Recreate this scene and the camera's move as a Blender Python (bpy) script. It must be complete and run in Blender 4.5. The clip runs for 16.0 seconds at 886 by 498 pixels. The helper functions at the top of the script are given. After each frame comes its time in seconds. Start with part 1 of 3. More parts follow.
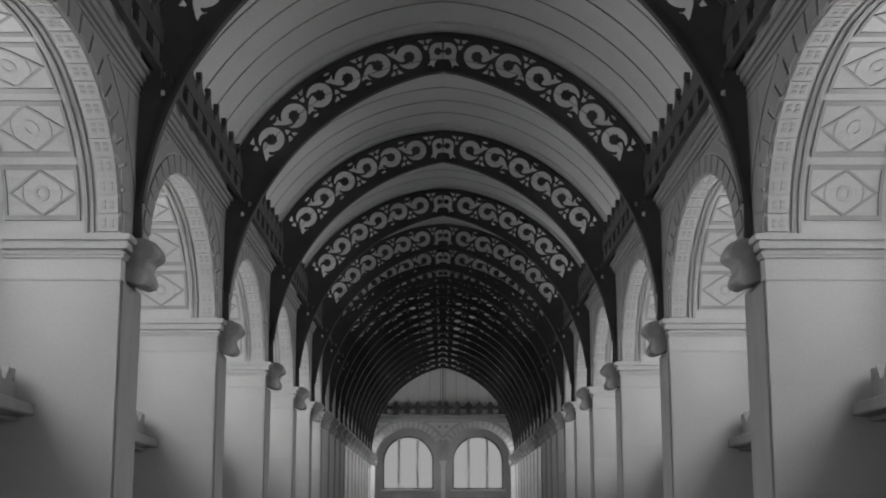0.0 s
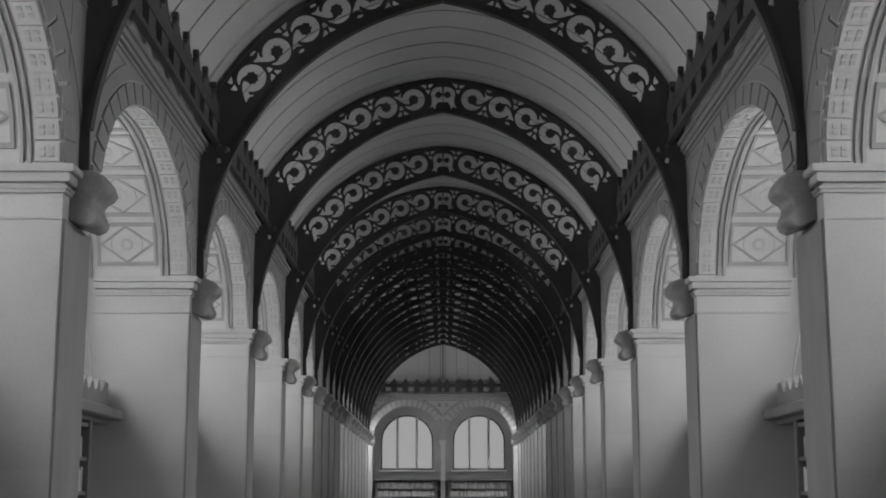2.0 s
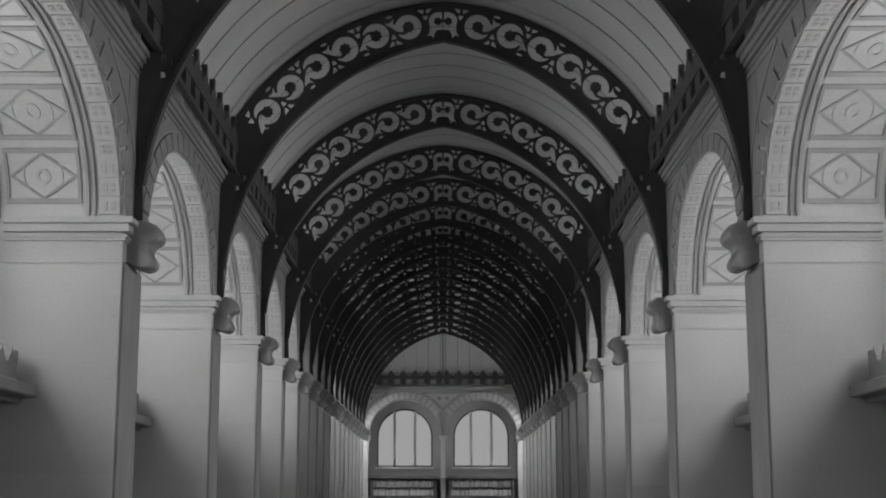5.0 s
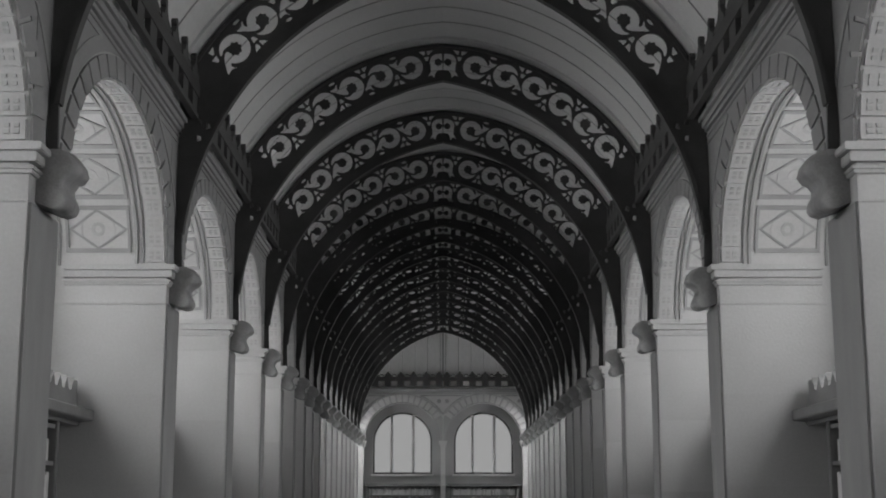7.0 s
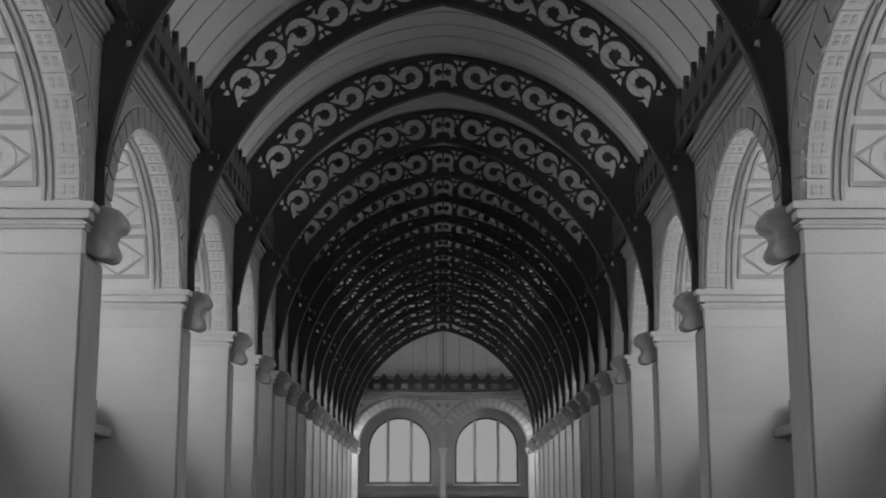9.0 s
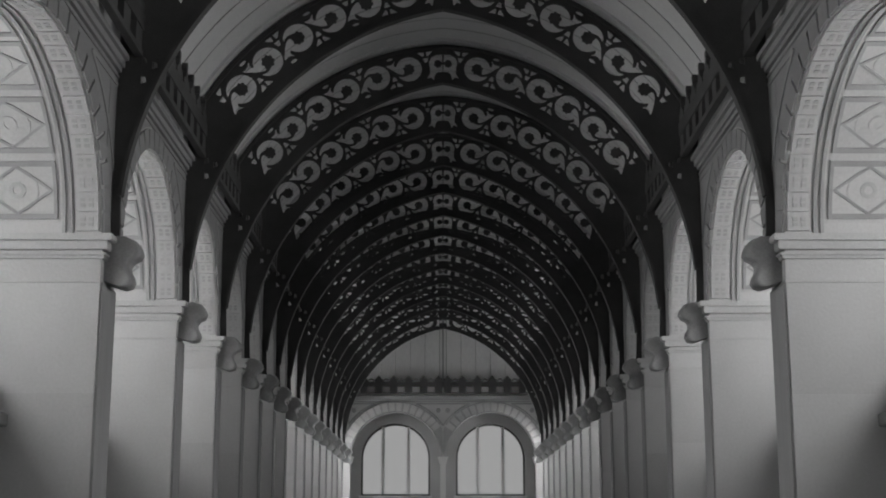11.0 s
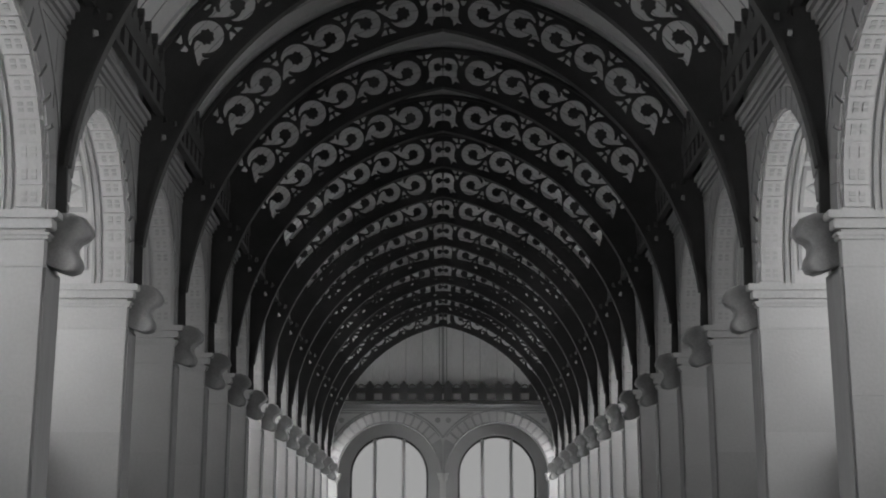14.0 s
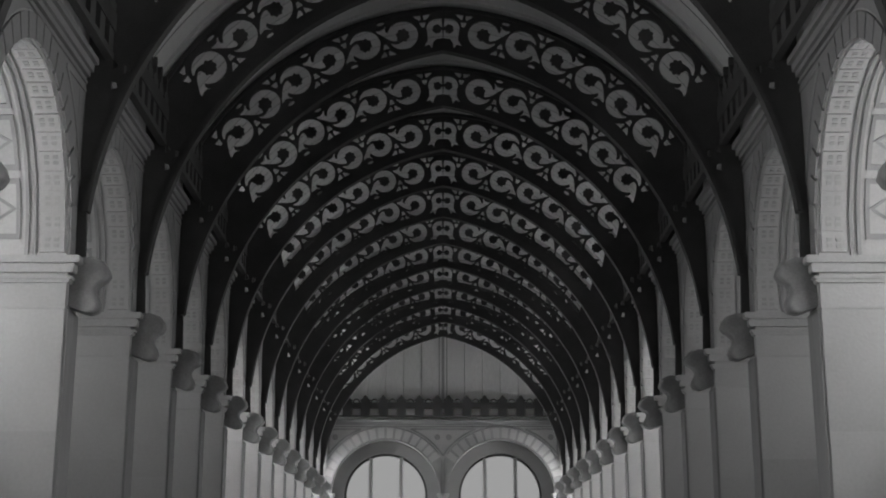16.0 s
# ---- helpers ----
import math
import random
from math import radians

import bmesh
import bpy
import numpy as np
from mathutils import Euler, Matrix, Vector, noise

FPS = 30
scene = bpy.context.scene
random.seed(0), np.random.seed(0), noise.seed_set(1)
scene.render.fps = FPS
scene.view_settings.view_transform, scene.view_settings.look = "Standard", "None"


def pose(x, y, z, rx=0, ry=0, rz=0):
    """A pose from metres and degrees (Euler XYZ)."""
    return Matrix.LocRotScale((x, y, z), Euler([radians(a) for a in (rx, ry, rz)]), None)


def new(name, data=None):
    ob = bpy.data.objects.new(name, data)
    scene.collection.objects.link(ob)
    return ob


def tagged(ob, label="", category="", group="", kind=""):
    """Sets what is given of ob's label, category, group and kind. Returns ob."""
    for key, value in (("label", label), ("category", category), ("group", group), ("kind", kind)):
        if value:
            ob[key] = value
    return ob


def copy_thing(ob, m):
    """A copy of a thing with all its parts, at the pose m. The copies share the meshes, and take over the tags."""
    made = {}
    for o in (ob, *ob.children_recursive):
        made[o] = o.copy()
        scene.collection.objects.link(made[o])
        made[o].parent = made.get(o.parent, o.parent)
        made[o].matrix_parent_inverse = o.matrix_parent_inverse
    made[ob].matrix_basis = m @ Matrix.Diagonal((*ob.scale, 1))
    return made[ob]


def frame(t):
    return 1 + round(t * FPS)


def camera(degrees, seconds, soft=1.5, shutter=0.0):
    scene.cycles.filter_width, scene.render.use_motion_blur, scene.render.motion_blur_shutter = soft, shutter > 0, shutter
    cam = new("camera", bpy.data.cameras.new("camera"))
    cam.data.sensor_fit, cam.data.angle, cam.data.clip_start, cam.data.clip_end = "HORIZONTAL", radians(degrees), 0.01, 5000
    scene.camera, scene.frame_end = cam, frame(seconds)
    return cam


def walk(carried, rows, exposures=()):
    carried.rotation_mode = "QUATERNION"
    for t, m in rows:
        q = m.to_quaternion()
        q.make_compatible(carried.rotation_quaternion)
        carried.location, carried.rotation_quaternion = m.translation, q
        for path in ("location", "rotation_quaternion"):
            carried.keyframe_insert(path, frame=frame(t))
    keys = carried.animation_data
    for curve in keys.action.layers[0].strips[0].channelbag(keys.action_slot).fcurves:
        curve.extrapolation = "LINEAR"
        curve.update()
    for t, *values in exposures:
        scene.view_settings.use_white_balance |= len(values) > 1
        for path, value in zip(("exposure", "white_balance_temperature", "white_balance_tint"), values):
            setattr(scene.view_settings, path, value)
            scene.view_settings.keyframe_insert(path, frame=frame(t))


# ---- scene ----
# ---- measures: everything in units of half the nave's width, W metres; heights count from Z0 above the floor ----
W = 4.2
Z0 = 5.0
PIER_Y = [-3.700, -1.850, 0.000, 1.850, 3.543, 5.025, 6.202, 7.133, 7.906, 8.591, 9.227, 9.842, 10.452, 11.065, 11.683, 12.307, 12.935, 13.568, 14.204, 14.842]
END_Y = 15.480
BACK_Y = -5.762
FIRST = -2                      # number of the first pier in the list
DARK_BAYS = (5, 6, 7, 8)        # bays whose window lamps run at a lower share

# ---- camera ----
cam = camera(36.2, 16.0, soft=1.9)
PATH = [
    (0.0, -4.220, 0.048, 11.30),
    (0.5, -4.060, 0.048, 11.04),
    (1.0, -3.900, 0.048, 10.82),
    (1.5, -3.730, 0.048, 10.66),
    (2.0, -3.550, 0.048, 10.54),
    (2.5, -3.334, 0.048, 10.46),
    (3.0, -3.155, 0.048, 10.42),
    (3.5, -2.979, 0.048, 10.41),
    (4.0, -2.796, 0.048, 10.42),
    (4.5, -2.602, 0.048, 10.46),
    (5.0, -2.393, 0.048, 10.51),
    (5.5, -2.168, 0.048, 10.59),
    (6.0, -1.926, 0.048, 10.67),
    (6.5, -1.668, 0.048, 10.77),
    (7.0, -1.396, 0.048, 10.88),
    (7.5, -1.112, 0.048, 11.00),
    (8.0, -0.817, 0.048, 11.12),
    (8.5, -0.513, 0.048, 11.25),
    (9.0, -0.203, 0.048, 11.39),
    (9.5, 0.111, 0.048, 11.54),
    (10.0, 0.427, 0.048, 11.69),
    (10.5, 0.745, 0.048, 11.85),
    (11.0, 1.063, 0.048, 12.02),
    (11.5, 1.379, 0.048, 12.20),
    (12.0, 1.694, 0.048, 12.37),
    (12.5, 2.005, 0.048, 12.56),
    (13.0, 2.313, 0.048, 12.75),
    (13.5, 2.600, 0.048, 12.95),
    (14.0, 2.830, 0.048, 13.16),
    (14.5, 3.030, 0.048, 13.39),
    (15.0, 3.210, 0.048, 13.64),
    (15.5, 3.380, 0.048, 13.91),
    (16.0, 3.550, 0.048, 14.22),
]
walk(cam, [(t, pose(0, y * W, Z0 + z * W, 90 + p)) for t, y, z, p in PATH], exposures=[(0.0, 0.03), (4.0, 0.0), (8.5, -0.08), (12.0, -0.05), (16.0, -0.02)])

# ---- light: grey daylight through the side windows and the end windows ----
world = bpy.data.worlds.new("world")
scene.world = world
world.use_nodes = True
world.node_tree.nodes["Background"].inputs["Color"].default_value = (0.8, 0.8, 0.8, 1)
world.node_tree.nodes["Background"].inputs["Strength"].default_value = 0.1
DARK_SHARE = 0.33                    # share of WINDOW_LIGHT given to the dark bays
WINDOW_LIGHT = 28.0              # watts a square metre of window


def window_lamp(name, m, w, h, power):
    data = bpy.data.lights.new(name, "AREA")
    data.shape, data.size, data.size_y, data.energy = "RECTANGLE", w, h, power * w * h
    ob = new(name, data)
    ob.matrix_world = m
    return ob


# ---- materials ----
def material(name, base, rough, vary=0.12, scale=3.0, fine=40.0, bump=0.15, metal=0.0, spread=0.0, streak=1.0):
    m = bpy.data.materials.new(name)
    m.use_nodes = True
    nt = m.node_tree
    n, l = nt.nodes, nt.links
    bsdf = n["Principled BSDF"]
    co = n.new("ShaderNodeTexCoord")
    mp = n.new("ShaderNodeMapping")
    mp.inputs["Scale"].default_value = (1, 1, streak)
    l.new(co.outputs["Object"], mp.inputs["Vector"])
    big, small = n.new("ShaderNodeTexNoise"), n.new("ShaderNodeTexNoise")
    big.inputs["Scale"].default_value, small.inputs["Scale"].default_value = scale * 0.4, fine
    big.inputs["Detail"].default_value = 6
    l.new(mp.outputs["Vector"], big.inputs["Vector"])
    l.new(mp.outputs["Vector"], small.inputs["Vector"])
    mix = n.new("ShaderNodeMath")
    mix.operation = "MULTIPLY_ADD"
    mix.inputs[1].default_value = 0.35
    l.new(small.outputs["Fac"], mix.inputs[0])
    l.new(big.outputs["Fac"], mix.inputs[2])
    last = mix.outputs[0]
    if spread:
        info = n.new("ShaderNodeObjectInfo")
        add = n.new("ShaderNodeMath")
        add.operation = "MULTIPLY_ADD"
        add.inputs[1].default_value = spread
        l.new(info.outputs["Random"], add.inputs[0])
        l.new(last, add.inputs[2])
        last = add.outputs[0]
    ramp = n.new("ShaderNodeValToRGB")
    top = 0.9 + spread
    lo, hi = base * (1 - vary), base * (1 + vary)
    ramp.color_ramp.elements[0].position, ramp.color_ramp.elements[0].color = 0.45, (lo, lo, lo, 1)
    ramp.color_ramp.elements[1].position, ramp.color_ramp.elements[1].color = min(1.0, top), (hi, hi, hi, 1)
    l.new(last, ramp.inputs["Fac"])
    l.new(ramp.outputs["Color"], bsdf.inputs["Base Color"])
    bsdf.inputs["Roughness"].default_value, bsdf.inputs["Metallic"].default_value = rough, metal
    bp = n.new("ShaderNodeBump")
    bp.inputs["Strength"].default_value, bp.inputs["Distance"].default_value = bump, 0.01
    l.new(small.outputs["Fac"], bp.inputs["Height"])
    l.new(bp.outputs["Normal"], bsdf.inputs["Normal"])
    return m


STONE = material("pale_limestone", 0.47, 0.8, 0.16, 1.2, 30, 0.2)
BLOCK = material("limestone_block", 0.47, 0.8, 0.13, 1.6, 24, 0.22, spread=0.25)
# darker than STONE: shade of the nave-facing sides is in this base colour
FACE = material("unlit_wall_tone", 0.30, 0.75, 0.12, 1.5, 25)
LINE = material("grey_painted_line", 0.31, 0.7, 0.2, 4, 60)
JOINT = material("grey_joint", 0.36, 0.8, 0.15)
RELIEF = material("carved_limestone", 0.42, 0.75, 0.15, 6, 60, 0.3)
# corbel base includes the shade of its unlit side
CORBEL = material("carved_stone_unlit_tone", 0.30, 0.5, 0.3, 6, 40, 0.3)
IRON = material("black_painted_cast_iron", 0.075, 0.8, 0.3, 3, 50, 0.1)
PLASTER = material("grey_vault_plaster", 0.68, 0.8, 0.12, 0.7, 18, streak=0.4)
GROOVE = material("dark_groove", 0.42, 0.9, 0.2)
WOOD = material("dark_oak", 0.18, 0.45, 0.3, 5, 40, 0.2, streak=0.2)
CREST = material("pale_carved_oak", 0.22, 0.5, 0.25, 5, 40, 0.2)
BOOK = material("book_binding", 0.42, 0.6, 0.55, 6, 60, 0.2, spread=0.6)
# unseen floor; base set high so it reflects window light onto the vault
FLOOR = material("pale_bounce_floor", 0.58, 0.5, 0.3, 2, 30)
POLE = material("pale_wood_pole", 0.7, 0.5, 0.1)
MULLION = material("grey_stone_mullion", 0.40, 0.7, 0.15)
FRAME = material("iron_window_frame", 0.06, 0.5, 0.2)
LUNETTE = material("grey_painted_boards", 0.88, 0.7, 0.15, 1.0, 20, streak=0.3)
GLASS = bpy.data.materials.new("window_glass")
GLASS.use_nodes = True
GLASS.node_tree.nodes["Principled BSDF"].inputs["Transmission Weight"].default_value = 1.0
GLASS.node_tree.nodes["Principled BSDF"].inputs["Roughness"].default_value = 0.05
GLASS.node_tree.nodes["Principled BSDF"].inputs["IOR"].default_value = 1.05
SKY = bpy.data.materials.new("overcast_sky")
SKY.use_nodes = True
SKY.node_tree.nodes["Principled BSDF"].inputs["Base Color"].default_value = (0, 0, 0, 1)
SKY.node_tree.nodes["Principled BSDF"].inputs["Emission Color"].default_value = (1, 1, 1, 1)
SKY.node_tree.nodes["Principled BSDF"].inputs["Emission Strength"].default_value = 0.42


# ---- building helpers ----
def thing(name, label, category, group="", kind=""):
    return tagged(new(name), label, category, group, kind)


def mesh_of(bm, mat, smooth=False):
    """The bmesh, drawn in W units, as mesh data in metres."""
    for v in bm.verts:
        v.co = Vector((v.co.x * W, v.co.y * W, Z0 + v.co.z * W))
    bmesh.ops.recalc_face_normals(bm, faces=bm.faces)
    me = bpy.data.meshes.new("mesh")
    bm.to_mesh(me)
    bm.free()
    me.materials.append(mat)
    if smooth:
        me.polygons.foreach_set("use_smooth", [True] * len(me.polygons))
    return me


def link(name, me, parent, label=""):
    ob = new(name, me)
    ob.parent = parent
    if label:
        tagged(ob, label)
    return ob


def part(name, bm, mat, parent, label="", smooth=False):
    return link(name, mesh_of(bm, mat, smooth), parent, label)


def setting(name, bm, mat, label, category):
    return tagged(new(name, mesh_of(bm, mat)), label, category, kind="structure")


def box(bm, x0, x1, y0, y1, z0, z1):
    vs = [bm.verts.new((x, y, z)) for x in (x0, x1) for y in (y0, y1) for z in (z0, z1)]
    for f in ((0, 1, 3, 2), (4, 6, 7, 5), (0, 4, 5, 1), (2, 3, 7, 6), (0, 2, 6, 4), (1, 5, 7, 3)):
        bm.faces.new([vs[i] for i in f])


def soft_box(bm, x0, x1, y0, y1, z0, z1, r):
    b = bmesh.new()
    box(b, x0, x1, y0, y1, z0, z1)
    bmesh.ops.bevel(b, geom=b.edges[:], offset=r, segments=2, affect="EDGES")
    me = bpy.data.meshes.new("tmp")
    b.to_mesh(me)
    b.free()
    bm.from_mesh(me)
    bpy.data.meshes.remove(me)


def plate(bm, outer, holes, put, a, b):
    """A plate cut out along the loop outer, less the loops holes; put(u, v, d) sets a point of it at depth d, from a to b."""
    tmp = bmesh.new()
    for loop in (outer, *holes):
        vs = [tmp.verts.new((u, v, 0)) for u, v in loop]
        for i in range(len(vs)):
            tmp.edges.new((vs[i], vs[(i + 1) % len(vs)]))
    bmesh.ops.triangle_fill(tmp, use_beauty=True, edges=tmp.edges[:])
    tmp.verts.index_update()
    pts = [(v.co.x, v.co.y) for v in tmp.verts]
    tris = [[v.index for v in f.verts] for f in tmp.faces]
    tmp.free()
    front = [bm.verts.new(put(u, v, a)) for u, v in pts]
    back = [bm.verts.new(put(u, v, b)) for u, v in pts]
    for t in tris:
        bm.faces.new([front[i] for i in t])
        bm.faces.new([back[i] for i in reversed(t)])
    k = 0
    for loop in (outer, *holes):
        n = len(loop)
        for i in range(n):
            j = (i + 1) % n
            bm.faces.new((front[k + i], front[k + j], back[k + j], back[k + i]))
        k += n


def sweep(bm, rows):
    """A skin over rows of points, closed round each row."""
    vs = [[bm.verts.new(p) for p in r] for r in rows]
    n = len(vs[0])
    for a, b in zip(vs, vs[1:]):
        for i in range(n):
            j = (i + 1) % n
            bm.faces.new((a[i], a[j], b[j], b[i]))
    bm.faces.new(vs[0][::-1])
    bm.faces.new(vs[-1])


def bay_ends(i):
    """The near end of pier i, its depth along the nave, and the near end of the next pier."""
    y = PIER_Y[i]
    nxt = PIER_Y[i + 1] if i + 1 < len(PIER_Y) else END_Y
    return y, 0.15 * (nxt - y), nxt


def stretch(y, s, side):
    """The pose of something drawn one unit long, laid from y over s along the nave, on one side of it."""
    return Matrix.Translation((0, y * W, 0)) @ Matrix.Diagonal((side, s, 1, 1))


def place_all(source, spots):
    """The source at the first spot and copies at the others."""
    for m in spots[1:]:
        copy_thing(source, m)
    source.matrix_basis = spots[0]


SIDES = (1, -1)
BAYS = range(len(PIER_Y))

# ---- floor and shell ----
bm = bmesh.new()
box(bm, -1.7, 1.7, BACK_Y - 0.1, END_Y + 0.7, -Z0 / W - 0.05, -Z0 / W)
setting("floor", bm, FLOOR, "unseen floor of the long reading room, kept pale to bounce light upwards", "floor")
bm = bmesh.new()
box(bm, -1.7, 1.7, BACK_Y - 0.1, BACK_Y, -Z0 / W, 2.45)
setting("wall_south", bm, FACE, "plain painted end wall behind the nave", "wall")

# ---- vault: boards across the nave with sunk joints ----
CX, CZ, RE, RC, RV = 0.070, 1.139, 1.205, 1.111, 1.228


def arc(r, a):
    return (CX - r * math.sin(a), CZ + r * math.cos(a))


def inner(a):
    """The radius of a rib's underside, which swells a little towards its foot."""
    t = a - 0.12
    return 1.018 - 0.1136 * t + 0.0959 * t ** 2


def apex(r):
    return math.asin(CX / r)


def vault_strip(bm, r, y0, y1, steps=22):
    a0, a1 = apex(r), math.acos((1.70 - CZ) / r)
    for side in (-1, 1):
        pts = [arc(r, a0 + (a1 - a0) * i / steps) for i in range(steps + 1)]
        rows = [[bm.verts.new((side * -x, y, z)) for x, z in pts] for y in (y0, y1)]
        for i in range(steps):
            bm.faces.new((rows[0][i], rows[0][i + 1], rows[1][i + 1], rows[1][i]))


def vault_riser(bm, y, r0, r1, steps=22):
    a1 = math.acos((1.70 - CZ) / r0)
    for side in (-1, 1):
        rows = []
        for r in (r0, r1):
            a0 = apex(r)
            rows.append([bm.verts.new((side * -x, y, z)) for x, z in (arc(r, a0 + (a1 - a0) * i / steps) for i in range(steps + 1))])
        for i in range(steps):
            bm.faces.new((rows[0][i], rows[0][i + 1], rows[1][i + 1], rows[1][i]))


bm, gr = bmesh.new(), bmesh.new()
edges = [BACK_Y] + PIER_Y + [END_Y]
for y0, y1 in zip(edges, edges[1:]):
    s = y1 - y0
    mid = 0.1 * s
    border = 0.09 * s
    first = y0 + mid + border if y0 != BACK_Y else y0
    last = y1 + 0.1 * s - 0.09 * s
    if y0 != BACK_Y:
        vault_strip(bm, RV - 0.012, y0 + mid - border, first)
        vault_riser(bm, y0 + mid - border, RV - 0.012, RV)
        vault_riser(bm, first, RV - 0.012, RV)
    n = 6
    g = 0.0045 * s
    for i in range(n):
        a, b = first + (last - first) * i / n, first + (last - first) * (i + 1) / n
        vault_strip(bm, RV, a + (g if i else 0), b - (g if i < n - 1 else 0))
        if i:
            vault_riser(gr, a - g, RV, RV + 0.012)
            vault_riser(gr, a + g, RV, RV + 0.012)
            vault_strip(gr, RV + 0.012, a - g, a + g)
ceiling = setting("ceiling", bm, PLASTER, "grey plastered barrel vault of curved boards", "ceiling")
part("joints", gr, GROOVE, ceiling, "dark sunk joints")

# ---- cast-iron ribs with pierced scrollwork ----


def rib_loop():
    outer = []
    n = 30
    a_end = apex(RC) + 1.06 / RC
    a0 = apex(RE)
    outer += [arc(RE, a0 + (a_end - a0) * i / n) for i in range(n + 1)]
    outer += [(-1.018, 1.745), (-1.018, 0.935)]
    a0, a1 = apex(1.018), 1.63
    outer += [(-0.988, 0.935)] + [arc(inner(a1 + (a0 - a1) * i / 40), a1 + (a0 - a1) * i / 40) for i in range(40)] + [(0.0, arc(inner(a0), a0)[1])]
    outer[0] = (0.0, outer[0][1])
    return outer


def in_cell(s, u, v):
    """A point of the scroll band: s along it, u across, v up."""
    return arc(RC + v, apex(RC) + (s + u) / RC)


K = 0.905


def crown_hole():
    """Half of the double scroll at the crown of the rib; its boss hangs on the middle line."""
    pts = [(0.0022, 0.054)]
    pts += [(0.022 + 0.044 * math.sin(radians(k)), 0.010 + 0.044 * math.cos(radians(k))) for k in range(0, 115, 12)]
    pts += [(0.066, -0.036), (0.088, -0.064), (0.064, -0.058), (0.052, -0.074), (0.044, -0.050), (0.030, -0.036), (0.0022, -0.036), (0.0022, 0.004), (0.005, 0.004)]
    pts += [(0.024 + (0.019 if k % 2 else 0.016) * math.cos(radians(195 + 30 * k)), 0.008 + (0.019 if k % 2 else 0.016) * math.sin(radians(195 + 30 * k))) for k in range(12)]
    pts += [(0.005, 0.012), (0.0022, 0.012)]
    return [(min(x, -0.0012), z) for x, z in (in_cell(0, u, v) for u, v in pts)]


def scroll_hole(s, flip):
    """A nine-shaped opening coiled round a starred boss, its forked tail running to the next scroll."""
    pts = []
    n = 28
    for i in range(n + 1):
        a = radians(-22 + 312 * i / n)
        pts.append((0.069 * math.cos(a), 0.069 * math.sin(a)))
    pts += [(0.025, -0.074), (0.016, -0.082), (0.000, -0.083), (0.004, -0.091), (0.020, -0.091), (0.032, -0.099), (0.044, -0.116), (0.050, -0.100)]
    pts += [(0.050, -0.080), (0.052, -0.055), (0.051, -0.032), (0.0455, -0.015), (0.039, -0.007), (0.033, -0.007)]
    for i in range(n + 1):
        a = radians(-14 - 320 * i / n)
        r = 0.0275 + (0.003 if i % 4 < 2 else -0.002)
        pts.append((r * math.cos(a), r * math.sin(a)))
    pts += [(0.034, 0.009), (0.040, 0.006), (0.048, -0.001), (0.054, -0.011), (0.058, -0.024)]
    q = math.sqrt(0.5)
    return [in_cell(s, K * q * (x - y), K * q * (x + y) * flip) for x, y in pts]


def leaf_holes(s, flip):
    """The small openings between two scrolls: a drop beside the tail, a split trefoil facing it."""
    c = 0.0867
    drop = [(c - 0.004 + 0.019 * math.cos(radians(k)), -0.074 + 0.009 * math.sin(radians(k))) for k in range(0, 360, 45)]
    half = [(c + 0.0045, 0.080), (c + 0.042, 0.082), (c + 0.028, 0.066), (c + 0.014, 0.053), (c + 0.0065, 0.056)]
    other = [(2 * c - u, v) for u, v in half[::-1]]
    low = [(c - 0.016, 0.047), (c + 0.016, 0.047), (c + 0.006, 0.020), (c - 0.006, 0.020)]
    return [[in_cell(s, u * 0.905, v * flip * 0.93) for u, v in loop] for loop in (drop, half, other, low)]


SCROLLS = [0.007 + 0.157 * i for i in range(1, 7)]
holes = [crown_hole()] + leaf_holes(0, 1)[1:]
for i, s in enumerate(SCROLLS):
    holes.append(scroll_hole(s, 1 if i % 2 else -1))
    if i < 5:
        holes += leaf_holes(s, 1 if i % 2 else -1)
    else:
        holes += leaf_holes(s, 1)[2:]
for hx, hz in ((-0.940, 1.452), (-0.905, 1.500), (-0.940, 1.515)):
    holes.append([(hx - 0.009, hz - 0.014), (hx + 0.010, hz - 0.008), (hx + 0.006, hz + 0.011), (hx - 0.008, hz + 0.014)])
bm = bmesh.new()
plate(bm, rib_loop(), holes, lambda u, v, d: (u, d, v), -0.006, 0.006)
HALF = mesh_of(bm, IRON)


def rail_mesh(radius, h, w, a_end):
    b = bmesh.new()
    a0 = apex(radius(0.12))
    rows = []
    for i in range(41):
        a = a0 + (a_end - a0) * i / 40
        rows.append([(*arc(radius(a) + q, a), y) for q, y in ((0, -w), (0, w), (h, w), (h, -w))])
    sweep(b, [[(x, y, z) for x, z, y in row] for row in rows])
    return mesh_of(b, IRON)


LOWER = rail_mesh(lambda a: inner(a) - 0.006, 0.014, 0.018, 1.63)
UPPER = rail_mesh(lambda a: RE - 0.012, 0.016, 0.018, apex(RC) + 1.07 / RC)
rib = thing("iron_rib", "black cast-iron arched rib with pierced scrolls, resting on stone corbels", "roof rib", "ribs of the vault")
for nm, me in (("web", HALF), ("lower_flange", LOWER), ("upper_flange", UPPER)):
    link(nm, me, rib)
    link(nm, me, rib).scale = (-1, 1, 1)
spots = []
for i in BAYS:
    y, d, _ = bay_ends(i)
    spots.append(pose(0, (y + d / 2) * W, 0))
place_all(rib, spots)

# ---- iron cresting along the foot of the vault ----
N_CREST = 9


